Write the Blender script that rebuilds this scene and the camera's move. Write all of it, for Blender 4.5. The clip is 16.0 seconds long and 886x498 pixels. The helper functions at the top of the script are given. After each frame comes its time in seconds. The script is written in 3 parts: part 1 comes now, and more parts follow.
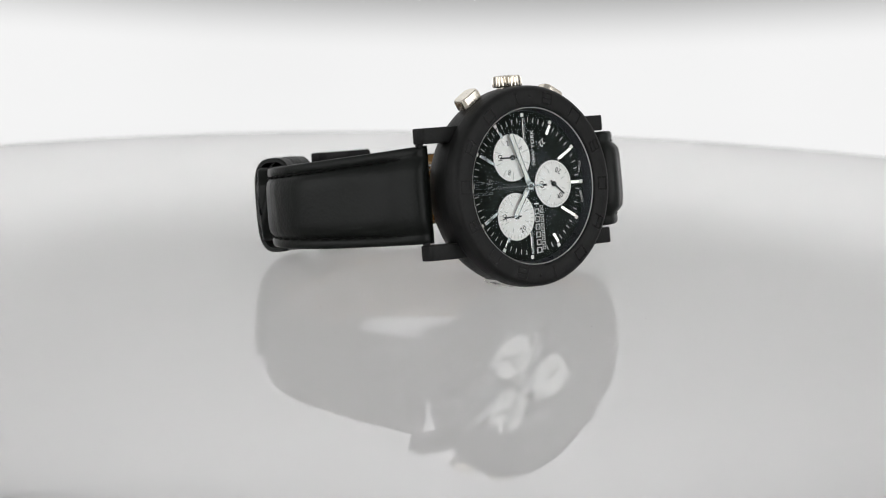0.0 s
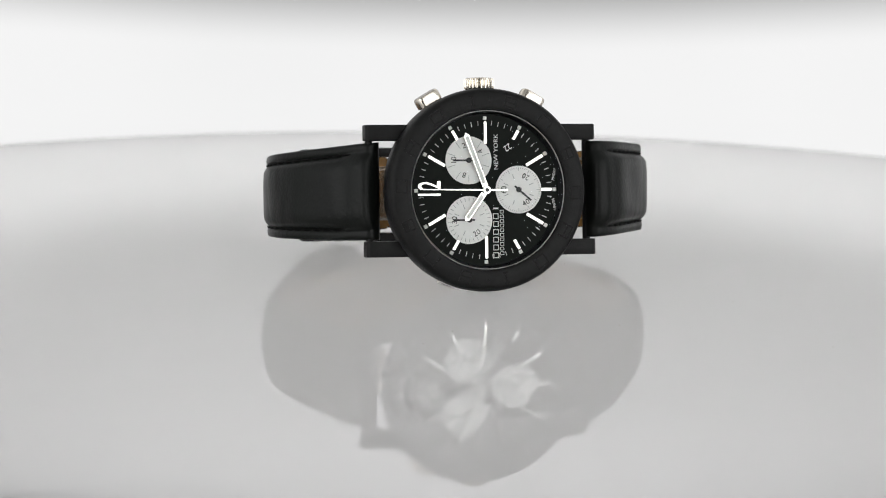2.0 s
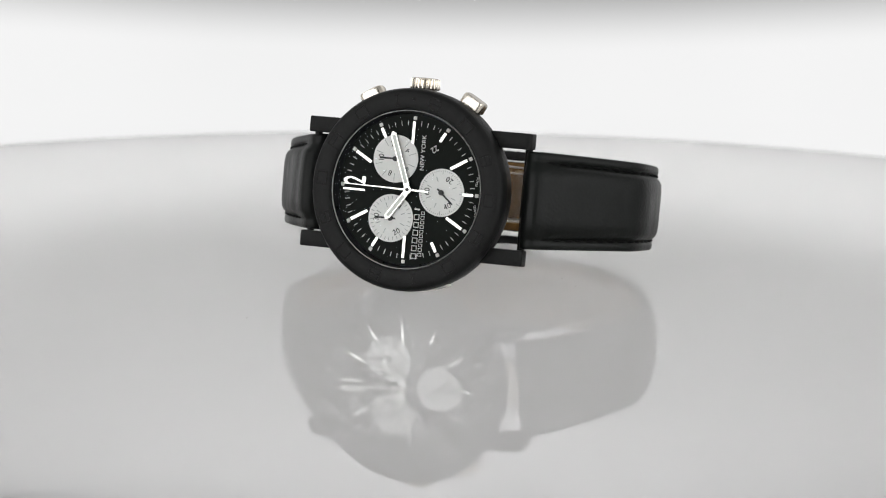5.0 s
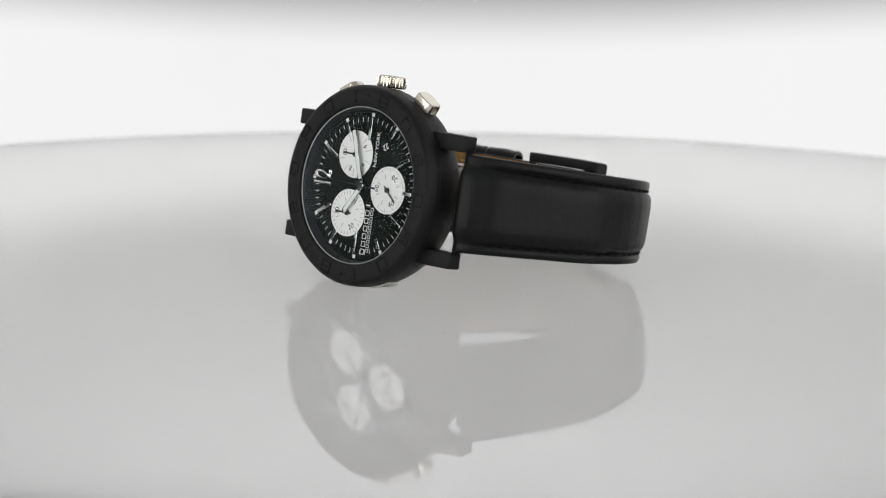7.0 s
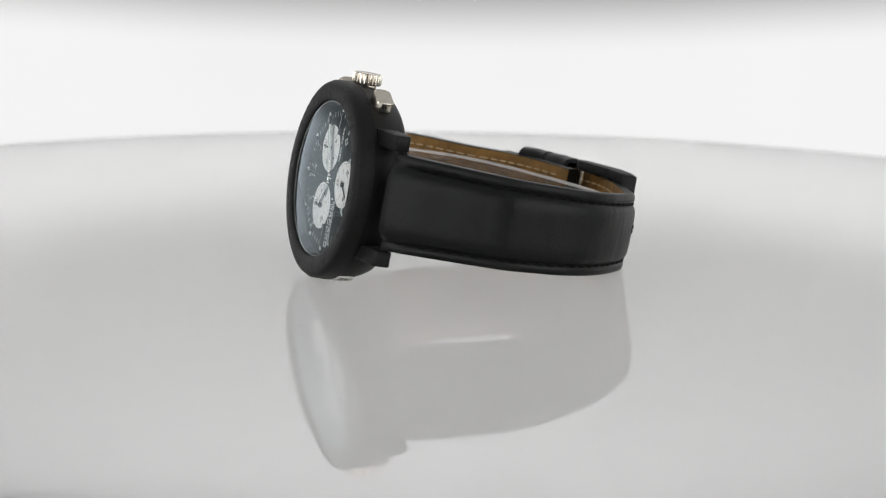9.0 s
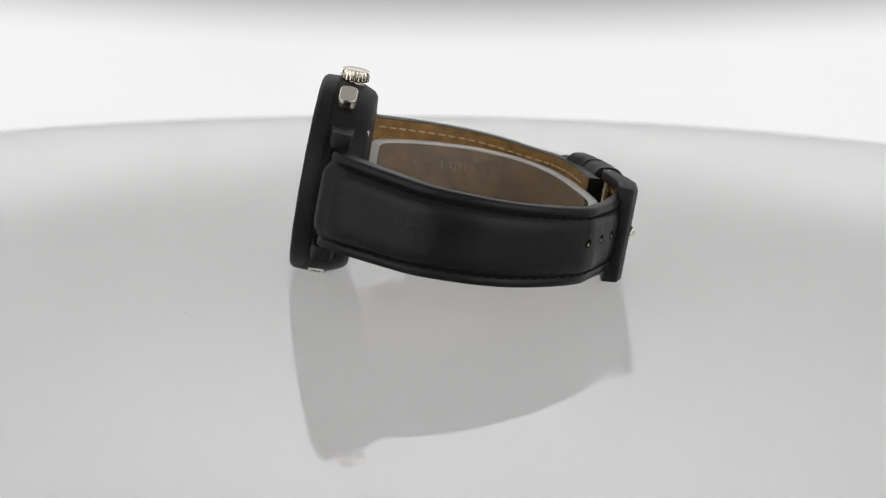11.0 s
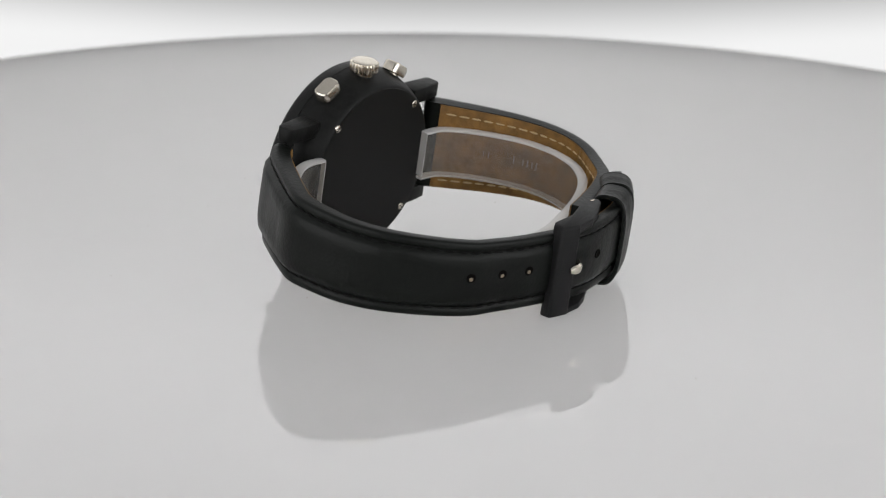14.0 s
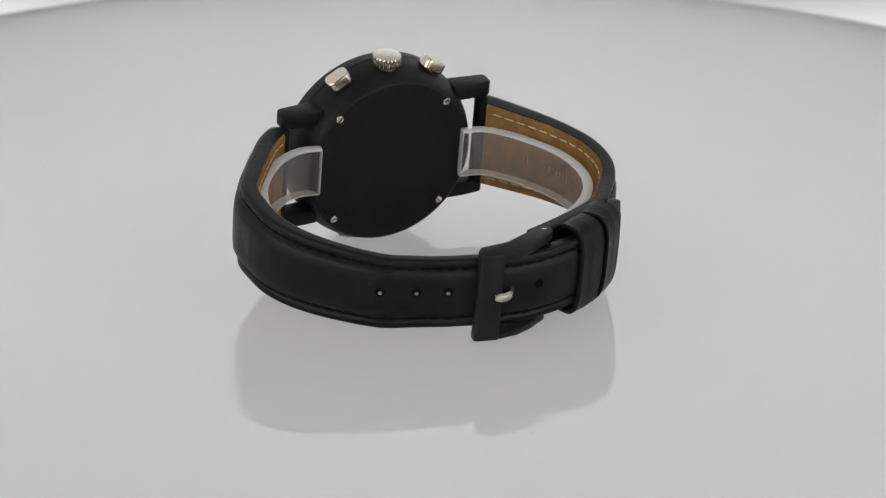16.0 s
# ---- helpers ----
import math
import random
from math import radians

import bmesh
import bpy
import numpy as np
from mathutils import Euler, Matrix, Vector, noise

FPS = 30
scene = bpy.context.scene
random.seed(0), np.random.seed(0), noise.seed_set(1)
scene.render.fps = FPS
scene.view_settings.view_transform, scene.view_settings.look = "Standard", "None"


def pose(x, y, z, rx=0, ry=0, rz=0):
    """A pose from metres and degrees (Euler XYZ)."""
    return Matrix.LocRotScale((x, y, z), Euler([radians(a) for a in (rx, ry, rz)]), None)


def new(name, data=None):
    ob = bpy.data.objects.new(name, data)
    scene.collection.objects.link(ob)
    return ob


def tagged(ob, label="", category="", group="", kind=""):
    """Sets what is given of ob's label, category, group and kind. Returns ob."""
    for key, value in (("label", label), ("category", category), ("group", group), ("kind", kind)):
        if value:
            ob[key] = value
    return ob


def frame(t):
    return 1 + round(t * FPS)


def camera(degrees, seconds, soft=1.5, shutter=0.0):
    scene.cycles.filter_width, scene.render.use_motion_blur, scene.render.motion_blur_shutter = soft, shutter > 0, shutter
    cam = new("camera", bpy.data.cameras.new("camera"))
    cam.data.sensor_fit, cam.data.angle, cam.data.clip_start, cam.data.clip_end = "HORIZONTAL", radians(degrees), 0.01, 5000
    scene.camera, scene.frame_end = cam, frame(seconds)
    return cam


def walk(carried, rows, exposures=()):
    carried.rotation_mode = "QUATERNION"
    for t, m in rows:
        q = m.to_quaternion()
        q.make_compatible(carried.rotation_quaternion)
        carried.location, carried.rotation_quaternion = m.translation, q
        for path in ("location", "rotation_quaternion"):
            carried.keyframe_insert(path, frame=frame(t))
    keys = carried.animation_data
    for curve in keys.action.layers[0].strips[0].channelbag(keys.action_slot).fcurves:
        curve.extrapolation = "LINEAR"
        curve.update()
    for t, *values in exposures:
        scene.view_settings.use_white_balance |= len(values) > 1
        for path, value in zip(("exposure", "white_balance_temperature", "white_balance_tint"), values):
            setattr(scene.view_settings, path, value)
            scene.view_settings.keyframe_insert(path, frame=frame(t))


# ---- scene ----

MM = 0.001

# ---------------------------------------------------------------- camera and swing arm
# The camera stands on an arm that swings about a low axle behind the front rim; the backdrop hangs on the arm's far end.
cam = camera(15.89, 16.0, soft=1.1)
cam.data.dof.use_dof, cam.data.dof.focus_distance, cam.data.dof.aperture_fstop = True, 0.632, 28.0
AXLE = Vector((0.0, -0.0109, -0.0397))
CAM_BASE = pose(0, -0.6421, 0.1188) @ pose(0, 0, 0, 0, 0, -0.09) @ pose(0, 0, 0, -10.14) @ pose(0, 0, 0, 0, -0.77, 0) @ pose(0, 0, 0, 90)
LIFT = [(0.0, 0.0), (10.0, 0.0), (10.3, 0.08), (10.6, 0.38), (10.9, 0.95), (11.3, 1.80), (11.5, 2.22), (12.0, 3.10), (12.5, 4.18), (13.0, 5.34),
        (13.5, 6.45), (14.0, 7.52), (14.5, 8.53), (15.0, 9.54), (15.5, 10.52), (16.0, 11.50)]


def swung(degrees):
    return Matrix.Translation(AXLE) @ pose(0, 0, 0, -degrees) @ Matrix.Translation(-AXLE)


walk(cam, [(t, swung(e) @ CAM_BASE) for t, e in LIFT])

# ---------------------------------------------------------------- world: the dark studio outside the light tent
world = bpy.data.worlds.new("studio")
world.use_nodes = True
world.node_tree.nodes["Background"].inputs[0].default_value = (0.02, 0.02, 0.021, 1)
world.node_tree.nodes["Background"].inputs[1].default_value = 1.0
scene.world = world
scene.view_settings.exposure = 0.0


# ---------------------------------------------------------------- materials
class Nodes:
    def __init__(self, name):
        self.mat = bpy.data.materials.new(name)
        self.mat.use_nodes = True
        self.tree = self.mat.node_tree
        self.bsdf = self.tree.nodes["Principled BSDF"]
        self.out = self.tree.nodes["Material Output"]

    def add(self, kind, **values):
        n = self.tree.nodes.new(kind)
        for key, v in values.items():
            n.inputs[key].default_value = v
        return n

    def link(self, a, b):
        self.tree.links.new(a, b)


def surface(name, colour, rough, metal=0.0, grain=0.0, scale=400.0, bump=0.0, bump_scale=1500.0, wear=0.0, spec=0.5, coat=0.0, streak=None):
    """A procedural surface: base colour varied at two scales, roughness varied, fine bump. Scales are per metre."""
    k = Nodes(name)
    b = k.bsdf
    co = k.add("ShaderNodeTexCoord")
    at = co.outputs["Object"]
    if streak:
        mp = k.add("ShaderNodeMapping", Scale=streak)
        k.link(at, mp.inputs["Vector"])
        at = mp.outputs["Vector"]
    fine = k.add("ShaderNodeTexNoise", Scale=scale * 6, Detail=4.0)
    broad = k.add("ShaderNodeTexNoise", Scale=scale, Detail=3.0)
    k.link(at, fine.inputs["Vector"])
    k.link(at, broad.inputs["Vector"])
    both = k.add("ShaderNodeMath")
    both.operation = "ADD"
    k.link(fine.outputs["Fac"], both.inputs[0])
    k.link(broad.outputs["Fac"], both.inputs[1])
    span = k.add("ShaderNodeMapRange")
    span.inputs["From Min"].default_value, span.inputs["From Max"].default_value = 0.6, 1.4
    k.link(both.outputs[0], span.inputs["Value"])
    mix = k.add("ShaderNodeMix")
    mix.data_type = "RGBA"
    lo = [c * (1 - grain) for c in colour]
    hi = [min(1, c * (1 + grain) + wear * 0.02) for c in colour]
    mix.inputs[6].default_value, mix.inputs[7].default_value = (*lo, 1), (*hi, 1)
    k.link(span.outputs["Result"], mix.inputs[0])
    k.link(mix.outputs[2], b.inputs["Base Color"])
    rr = k.add("ShaderNodeMapRange")
    rr.inputs["To Min"].default_value, rr.inputs["To Max"].default_value = rough * (1 - 0.18), min(1, rough * (1 + 0.18))
    k.link(span.outputs["Result"], rr.inputs["Value"])
    k.link(rr.outputs["Result"], b.inputs["Roughness"])
    b.inputs["Metallic"].default_value = metal
    b.inputs["Specular IOR Level"].default_value = spec
    b.inputs["Coat Weight"].default_value = coat
    b.inputs["Coat Roughness"].default_value = 0.05
    if bump:
        tex = k.add("ShaderNodeTexNoise", Scale=bump_scale, Detail=5.0)
        k.link(at, tex.inputs["Vector"])
        bp = k.add("ShaderNodeBump", Strength=min(1.0, bump), Distance=0.0002)
        k.link(tex.outputs["Fac"], bp.inputs["Height"])
        k.link(bp.outputs["Normal"], b.inputs["Normal"])
    return k.mat


def leather(name, colour, rough, pebble, crease, depth, spec, mottle=90.0, contrast=(0.5, 1.7)):
    """Leather: pebbled cells, soft creases and rubbed lighter patches."""
    k = Nodes(name)
    b = k.bsdf
    co = k.add("ShaderNodeTexCoord")
    at = co.outputs["Object"]
    b.inputs["Specular IOR Level"].default_value = spec
    cells = k.add("ShaderNodeTexVoronoi", Scale=pebble)
    folds = k.add("ShaderNodeTexNoise", Scale=crease, Detail=6.0, Roughness=0.65)
    worn = k.add("ShaderNodeTexNoise", Scale=mottle, Detail=5.0)
    for n in (cells, folds, worn):
        k.link(at, n.inputs["Vector"])
    mix = k.add("ShaderNodeMix")
    mix.data_type = "RGBA"
    mix.inputs[6].default_value = (*[c * contrast[0] for c in colour], 1)
    mix.inputs[7].default_value = (*[c * contrast[1] for c in colour], 1)
    k.link(worn.outputs["Fac"], mix.inputs[0])
    k.link(mix.outputs[2], b.inputs["Base Color"])
    rr = k.add("ShaderNodeMapRange")
    rr.inputs["From Min"].default_value, rr.inputs["From Max"].default_value = 0.3, 0.7
    rr.inputs["To Min"].default_value, rr.inputs["To Max"].default_value = rough * 0.8, rough * 1.2
    k.link(worn.outputs["Fac"], rr.inputs["Value"])
    k.link(rr.outputs["Result"], b.inputs["Roughness"])
    add = k.add("ShaderNodeMath")
    add.operation = "MULTIPLY_ADD"
    add.inputs[1].default_value = 0.45
    k.link(cells.outputs["Distance"], add.inputs[0])
    k.link(folds.outputs["Fac"], add.inputs[2])
    bp = k.add("ShaderNodeBump", Strength=0.6, Distance=depth)
    k.link(add.outputs[0], bp.inputs["Height"])
    k.link(bp.outputs["Normal"], b.inputs["Normal"])
    return k.mat


def glowing(name, colour, strength):
    k = Nodes(name)
    k.bsdf.inputs["Base Color"].default_value = (0.2, 0.2, 0.2, 1)
    k.bsdf.inputs["Emission Color"].default_value = (*colour, 1)
    k.bsdf.inputs["Emission Strength"].default_value = strength
    k.bsdf.inputs["Roughness"].default_value = 0.9
    return k.mat


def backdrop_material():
    """A white sheet with its light painted in as emission, bright low and dim above; the bright band's rim rises
    towards the sides.
    """
    k = Nodes("graded_glow_sheet")
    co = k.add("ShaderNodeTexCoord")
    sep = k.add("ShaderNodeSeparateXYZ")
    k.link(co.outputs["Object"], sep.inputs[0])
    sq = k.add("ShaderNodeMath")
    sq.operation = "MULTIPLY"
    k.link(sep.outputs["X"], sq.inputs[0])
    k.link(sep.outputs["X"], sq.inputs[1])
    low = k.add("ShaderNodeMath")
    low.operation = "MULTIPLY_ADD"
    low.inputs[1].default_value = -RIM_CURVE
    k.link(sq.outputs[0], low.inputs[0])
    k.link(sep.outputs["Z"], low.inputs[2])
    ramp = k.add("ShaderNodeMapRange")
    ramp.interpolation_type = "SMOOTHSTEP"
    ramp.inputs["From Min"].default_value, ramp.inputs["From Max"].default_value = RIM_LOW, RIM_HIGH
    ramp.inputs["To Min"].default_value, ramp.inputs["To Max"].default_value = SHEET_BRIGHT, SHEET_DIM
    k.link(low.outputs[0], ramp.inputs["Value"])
    # added glow higher up, above the view, to brighten the disc's far part
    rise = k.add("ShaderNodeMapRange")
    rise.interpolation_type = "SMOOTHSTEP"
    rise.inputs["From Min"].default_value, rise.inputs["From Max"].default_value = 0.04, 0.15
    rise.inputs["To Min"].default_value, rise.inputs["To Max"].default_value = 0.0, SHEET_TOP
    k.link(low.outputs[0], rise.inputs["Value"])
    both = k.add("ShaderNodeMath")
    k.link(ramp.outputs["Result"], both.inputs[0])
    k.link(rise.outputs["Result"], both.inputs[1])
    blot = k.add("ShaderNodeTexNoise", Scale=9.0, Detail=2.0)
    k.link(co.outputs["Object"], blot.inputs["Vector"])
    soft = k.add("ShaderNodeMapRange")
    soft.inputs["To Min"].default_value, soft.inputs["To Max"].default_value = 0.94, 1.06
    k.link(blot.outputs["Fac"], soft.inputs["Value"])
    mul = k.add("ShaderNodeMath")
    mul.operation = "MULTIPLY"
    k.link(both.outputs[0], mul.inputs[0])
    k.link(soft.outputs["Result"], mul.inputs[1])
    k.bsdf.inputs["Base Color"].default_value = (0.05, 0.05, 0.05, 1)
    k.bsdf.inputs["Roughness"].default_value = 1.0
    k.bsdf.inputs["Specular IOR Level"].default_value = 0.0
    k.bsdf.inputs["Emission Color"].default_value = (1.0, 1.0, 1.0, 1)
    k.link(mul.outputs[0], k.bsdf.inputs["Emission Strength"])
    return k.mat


def crystal_material():
    """Thin coated sapphire: clear, with a faint blue gloss that grows towards grazing."""
    k = Nodes("sapphire")
    k.tree.nodes.remove(k.bsdf)
    clear = k.add("ShaderNodeBsdfTransparent", Color=(0.97, 0.98, 0.97, 1))
    gloss = k.add("ShaderNodeBsdfGlossy", Color=(0.80, 0.92, 1.0, 1), Roughness=0.015)
    fres = k.add("ShaderNodeFresnel", IOR=1.62)
    damp = k.add("ShaderNodeMath")
    damp.operation = "MULTIPLY_ADD"
    damp.use_clamp = True
    damp.inputs[1].default_value = 1.5
    damp.inputs[2].default_value = -0.084
    k.link(fres.outputs[0], damp.inputs[0])
    mix = k.add("ShaderNodeMixShader")
    k.link(damp.outputs[0], mix.inputs[0])
    k.link(clear.outputs[0], mix.inputs[1])
    k.link(gloss.outputs[0], mix.inputs[2])
    k.link(mix.outputs[0], k.out.inputs["Surface"])
    return k.mat


def plastic_material():
    """Milky clear plastic film: mostly see-through with a whitish haze."""
    k = Nodes("milky_plastic")
    k.tree.nodes.remove(k.bsdf)
    clear = k.add("ShaderNodeBsdfTransparent", Color=(0.90, 0.87, 0.83, 1))
    haze = k.add("ShaderNodeBsdfPrincipled")
    haze.inputs["Base Color"].default_value = (0.58, 0.57, 0.55, 1)
    haze.inputs["Roughness"].default_value = 0.28
    co = k.add("ShaderNodeTexCoord")
    smear = k.add("ShaderNodeTexNoise", Scale=140.0, Detail=4.0)
    k.link(co.outputs["Object"], smear.inputs["Vector"])
    amount = k.add("ShaderNodeMapRange")
    amount.inputs["To Min"].default_value, amount.inputs["To Max"].default_value = 0.06, 0.12
    k.link(smear.outputs["Fac"], amount.inputs["Value"])
    mix = k.add("ShaderNodeMixShader")
    k.link(amount.outputs["Result"], mix.inputs[0])
    k.link(clear.outputs[0], mix.inputs[1])
    k.link(haze.outputs[0], mix.inputs[2])
    k.link(mix.outputs[0], k.out.inputs["Surface"])
    return k.mat


def frosted_edge():
    """The cut edge of the plastic: whiter and nearly closed."""
    k = Nodes("frosted_plastic_edge")
    k.tree.nodes.remove(k.bsdf)
    clear = k.add("ShaderNodeBsdfTransparent", Color=(0.95, 0.95, 0.95, 1))
    haze = k.add("ShaderNodeBsdfPrincipled")
    haze.inputs["Base Color"].default_value = (0.80, 0.79, 0.78, 1)
    haze.inputs["Roughness"].default_value = 0.35
    mix = k.add("ShaderNodeMixShader")
    mix.inputs[0].default_value = 0.36
    k.link(clear.outputs[0], mix.inputs[1])
    k.link(haze.outputs[0], mix.inputs[2])
    k.link(mix.outputs[0], k.out.inputs["Surface"])
    return k.mat


def subdial_material():
    """Silvered plate with concentric turning rings."""
    k = Nodes("silvered_plate")
    b = k.bsdf
    co = k.add("ShaderNodeTexCoord")
    grain = k.add("ShaderNodeTexNoise", Scale=2500.0, Detail=3.0)
    k.link(co.outputs["Object"], grain.inputs["Vector"])
    mix = k.add("ShaderNodeMix")
    mix.data_type = "RGBA"
    mix.inputs[6].default_value, mix.inputs[7].default_value = (0.84, 0.82, 0.80, 1), (0.93, 0.91, 0.89, 1)
    k.link(grain.outputs["Fac"], mix.inputs[0])
    k.link(mix.outputs[2], b.inputs["Base Color"])
    b.inputs["Metallic"].default_value = 0.05
    b.inputs["Roughness"].default_value = 0.55
    return k.mat


# strengths and heights of the glow painted on the backdrop
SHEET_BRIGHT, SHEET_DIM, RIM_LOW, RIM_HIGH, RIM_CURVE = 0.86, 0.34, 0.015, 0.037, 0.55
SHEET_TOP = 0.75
PANEL = 9.8

def acrylic_material():
    """Glossy opal acrylic: some of what falls on it is thrown back, some shines through."""
    mat = surface("glossy_opal_acrylic", (0.222, 0.219, 0.218), 0.004, grain=0.012, scale=12, spec=0.32)
    tree = mat.node_tree
    through_light = tree.nodes.new("ShaderNodeBsdfTranslucent")
    through_light.inputs["Color"].default_value = (0.1615, 0.160, 0.1595, 1)
    both = tree.nodes.new("ShaderNodeAddShader")
    tree.links.new(tree.nodes["Principled BSDF"].outputs[0], both.inputs[0])
    tree.links.new(through_light.outputs[0], both.inputs[1])
    tree.links.new(both.outputs[0], tree.nodes["Material Output"].inputs["Surface"])
    return mat


M_DISC = acrylic_material()
M_PANEL = glowing("lit_panel", (1.0, 1.0, 1.0), PANEL)
M_RIM = surface("acrylic_edge", (0.70, 0.70, 0.70), 0.25, grain=0.03, scale=30)
M_BASE = surface("white_table_laminate", (0.8, 0.8, 0.79), 0.5, grain=0.03, scale=15)
M_DUST = surface("dust", (0.18, 0.16, 0.14), 0.9, grain=0.3, scale=2000)
M_CASE = surface("matte_carbon", (0.0062, 0.0064, 0.0062), 0.47, grain=0.5, scale=220, bump=0.35, bump_scale=3200, spec=0.14)
M_ENGRAVE = surface("polished_engraving", (0.002, 0.002, 0.002), 0.28, grain=0.2, scale=900, spec=0.10)
M_DIAL = surface("black_dial_lacquer", (0.0045, 0.0064, 0.0047), 0.35, grain=0.2, scale=700, bump=0.1, bump_scale=6000, spec=0.06)
M_REHAUT = surface("black_flange", (0.008, 0.008, 0.009), 0.3, grain=0.2, scale=600, spec=0.2)
M_POLISH = surface("polished_steel", (0.80, 0.79, 0.76), 0.10, metal=1.0, grain=0.03, scale=500)
M_GOLD = surface("white_gold", (0.62, 0.575, 0.50), 0.21, metal=1.0, grain=0.08, scale=400, bump=0.06, bump_scale=2500)
M_PLATE = surface("satin_silver", (0.66, 0.65, 0.63), 0.4, metal=0.25, grain=0.08, scale=600)
M_LUME = surface("white_lume", (0.82, 0.82, 0.78), 0.5, grain=0.03, scale=1500)
M_PRINT = surface("white_print", (0.78, 0.78, 0.76), 0.55, grain=0.04, scale=1500)
M_GREYPRINT = surface("grey_print", (0.36, 0.36, 0.35), 0.55, grain=0.04, scale=1500)
M_INK = surface("black_print", (0.012, 0.012, 0.012), 0.45, grain=0.1, scale=1500)
M_FAINT = surface("faint_print", (0.14, 0.11, 0.09), 0.6, grain=0.2, scale=1500)
M_SUB = subdial_material()
M_CRYSTAL = crystal_material()
M_LEATHER = leather("black_calf_leather", (0.0040, 0.0048, 0.0042), 0.37, 1500.0, 240.0, 0.00011, 0.14)
M_TAN = leather("tan_lining_leather", (0.148, 0.078, 0.022), 0.6, 420.0, 260.0, 0.0011, 0.22, 330.0, (0.15, 2.1))
M_THREAD = surface("black_waxed_thread", (0.0035, 0.0035, 0.0035), 0.7, spec=0.12, grain=0.3, scale=2500, bump=0.5, bump_scale=6000)
M_PALE_THREAD = surface("pale_thread", (0.38, 0.28, 0.15), 0.8, grain=0.15, scale=2500, bump=0.5, bump_scale=6000)
M_BUCKLE = surface("matte_black_carbon_buckle", (0.010, 0.010, 0.0105), 0.45, grain=0.25, scale=700, bump=0.3, bump_scale=3500, spec=0.14)
M_HOLE = surface("hole_shade_black", (0.0016, 0.0014, 0.0012), 0.7, spec=0.04, grain=0.3, scale=2000)
# pale colour for the glint painted inside the holes
M_GLINT = surface("painted_hole_glint", (0.20, 0.16, 0.11), 0.3, grain=0.3, scale=2000)
M_PLASTIC = plastic_material()
M_FROST = frosted_edge()
M_FRONT = glowing("lit_front_softbox", (1.0, 1.0, 1.0), 2.6)
M_TENT = glowing("lit_tent_fabric", (1.0, 1.0, 1.0), 0.50)
M_ROOF = glowing("lit_roof_fabric", (1.0, 1.0, 1.0), 0.25)
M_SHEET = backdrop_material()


# ---------------------------------------------------------------- mesh helpers
def settle(bm, angle=35):
    bmesh.ops.remove_doubles(bm, verts=bm.verts, dist=1e-7)
    bmesh.ops.recalc_face_normals(bm, faces=bm.faces)
    for f in bm.faces:
        f.smooth = True
    return angle


def mesh_of(name, bm, material, angle=35):
    settle(bm)
    me = bpy.data.meshes.new(name)
    bm.to_mesh(me)
    bm.free()
    me.set_sharp_from_angle(angle=radians(angle))
    me.materials.append(material)
    return me


def part(name, bm, material, parent=None, label="", angle=35):
    ob = new(name, mesh_of(name, bm, material, angle))
    ob.parent = parent
    return tagged(ob, label)


def lathe(profile, n=96, closed=True):
    """A body of revolution about the y axis from (radius, y) pairs in mm."""
    bm = bmesh.new()
    rings = []
    for r, y in profile:
        if r < 1e-6:
            rings.append([bm.verts.new((0, y * MM, 0))])
        else:
            rings.append([bm.verts.new((r * MM * math.cos(a), y * MM, r * MM * math.sin(a))) for a in (2 * math.pi * i / n for i in range(n))])
    for a, b in zip(rings, rings[1:] + ([rings[0]] if closed else [])):
        for i in range(n):
            j = (i + 1) % n
            if len(a) == 1 and len(b) == 1:
                break
            if len(a) == 1:
                bm.faces.new((a[0], b[i], b[j]))
            elif len(b) == 1:
                bm.faces.new((a[i], b[0], a[j]))
            else:
                bm.faces.new((a[i], b[i], b[j], a[j]))
    return bm


def block(x0, x1, y0, y1, z0, z1, bevel=0.2, segments=2, bm=None, m=None):
    """A bevelled block in mm."""
    out = bm or bmesh.new()
    work = bmesh.new()
    bmesh.ops.create_cube(work, size=1.0)
    for v in work.verts:
        v.co = Vector(((x0 + x1) / 2 + v.co.x * (x1 - x0), (y0 + y1) / 2 + v.co.y * (y1 - y0), (z0 + z1) / 2 + v.co.z * (z1 - z0))) * MM
    if bevel:
        bmesh.ops.bevel(work, geom=work.edges[:], offset=bevel * MM, segments=segments, affect="EDGES", profile=0.5)
    if m:
        bmesh.ops.transform(work, matrix=m, verts=work.verts)
    return join(out, work)


def join(out, work):
    me = bpy.data.meshes.new("work")
    work.to_mesh(me)
    work.free()
    out.from_mesh(me)
    bpy.data.meshes.remove(me)
    return out


def prism(outline, y0, y1, bevel=0.0, segments=2):
    """A plate from (x, z) mm pairs, between the depths y0 and y1."""
    bm = bmesh.new()
    vs = [bm.verts.new((x * MM, y0 * MM, z * MM)) for x, z in outline]
    f = bm.faces.new(vs)
    got = bmesh.ops.extrude_face_region(bm, geom=[f])
    bmesh.ops.translate(bm, verts=[v for v in got["geom"] if isinstance(v, bmesh.types.BMVert)], vec=(0, (y1 - y0) * MM, 0))
    if bevel:
        bmesh.ops.bevel(bm, geom=bm.edges[:], offset=bevel * MM, segments=segments, affect="EDGES", profile=0.5)
    return bm


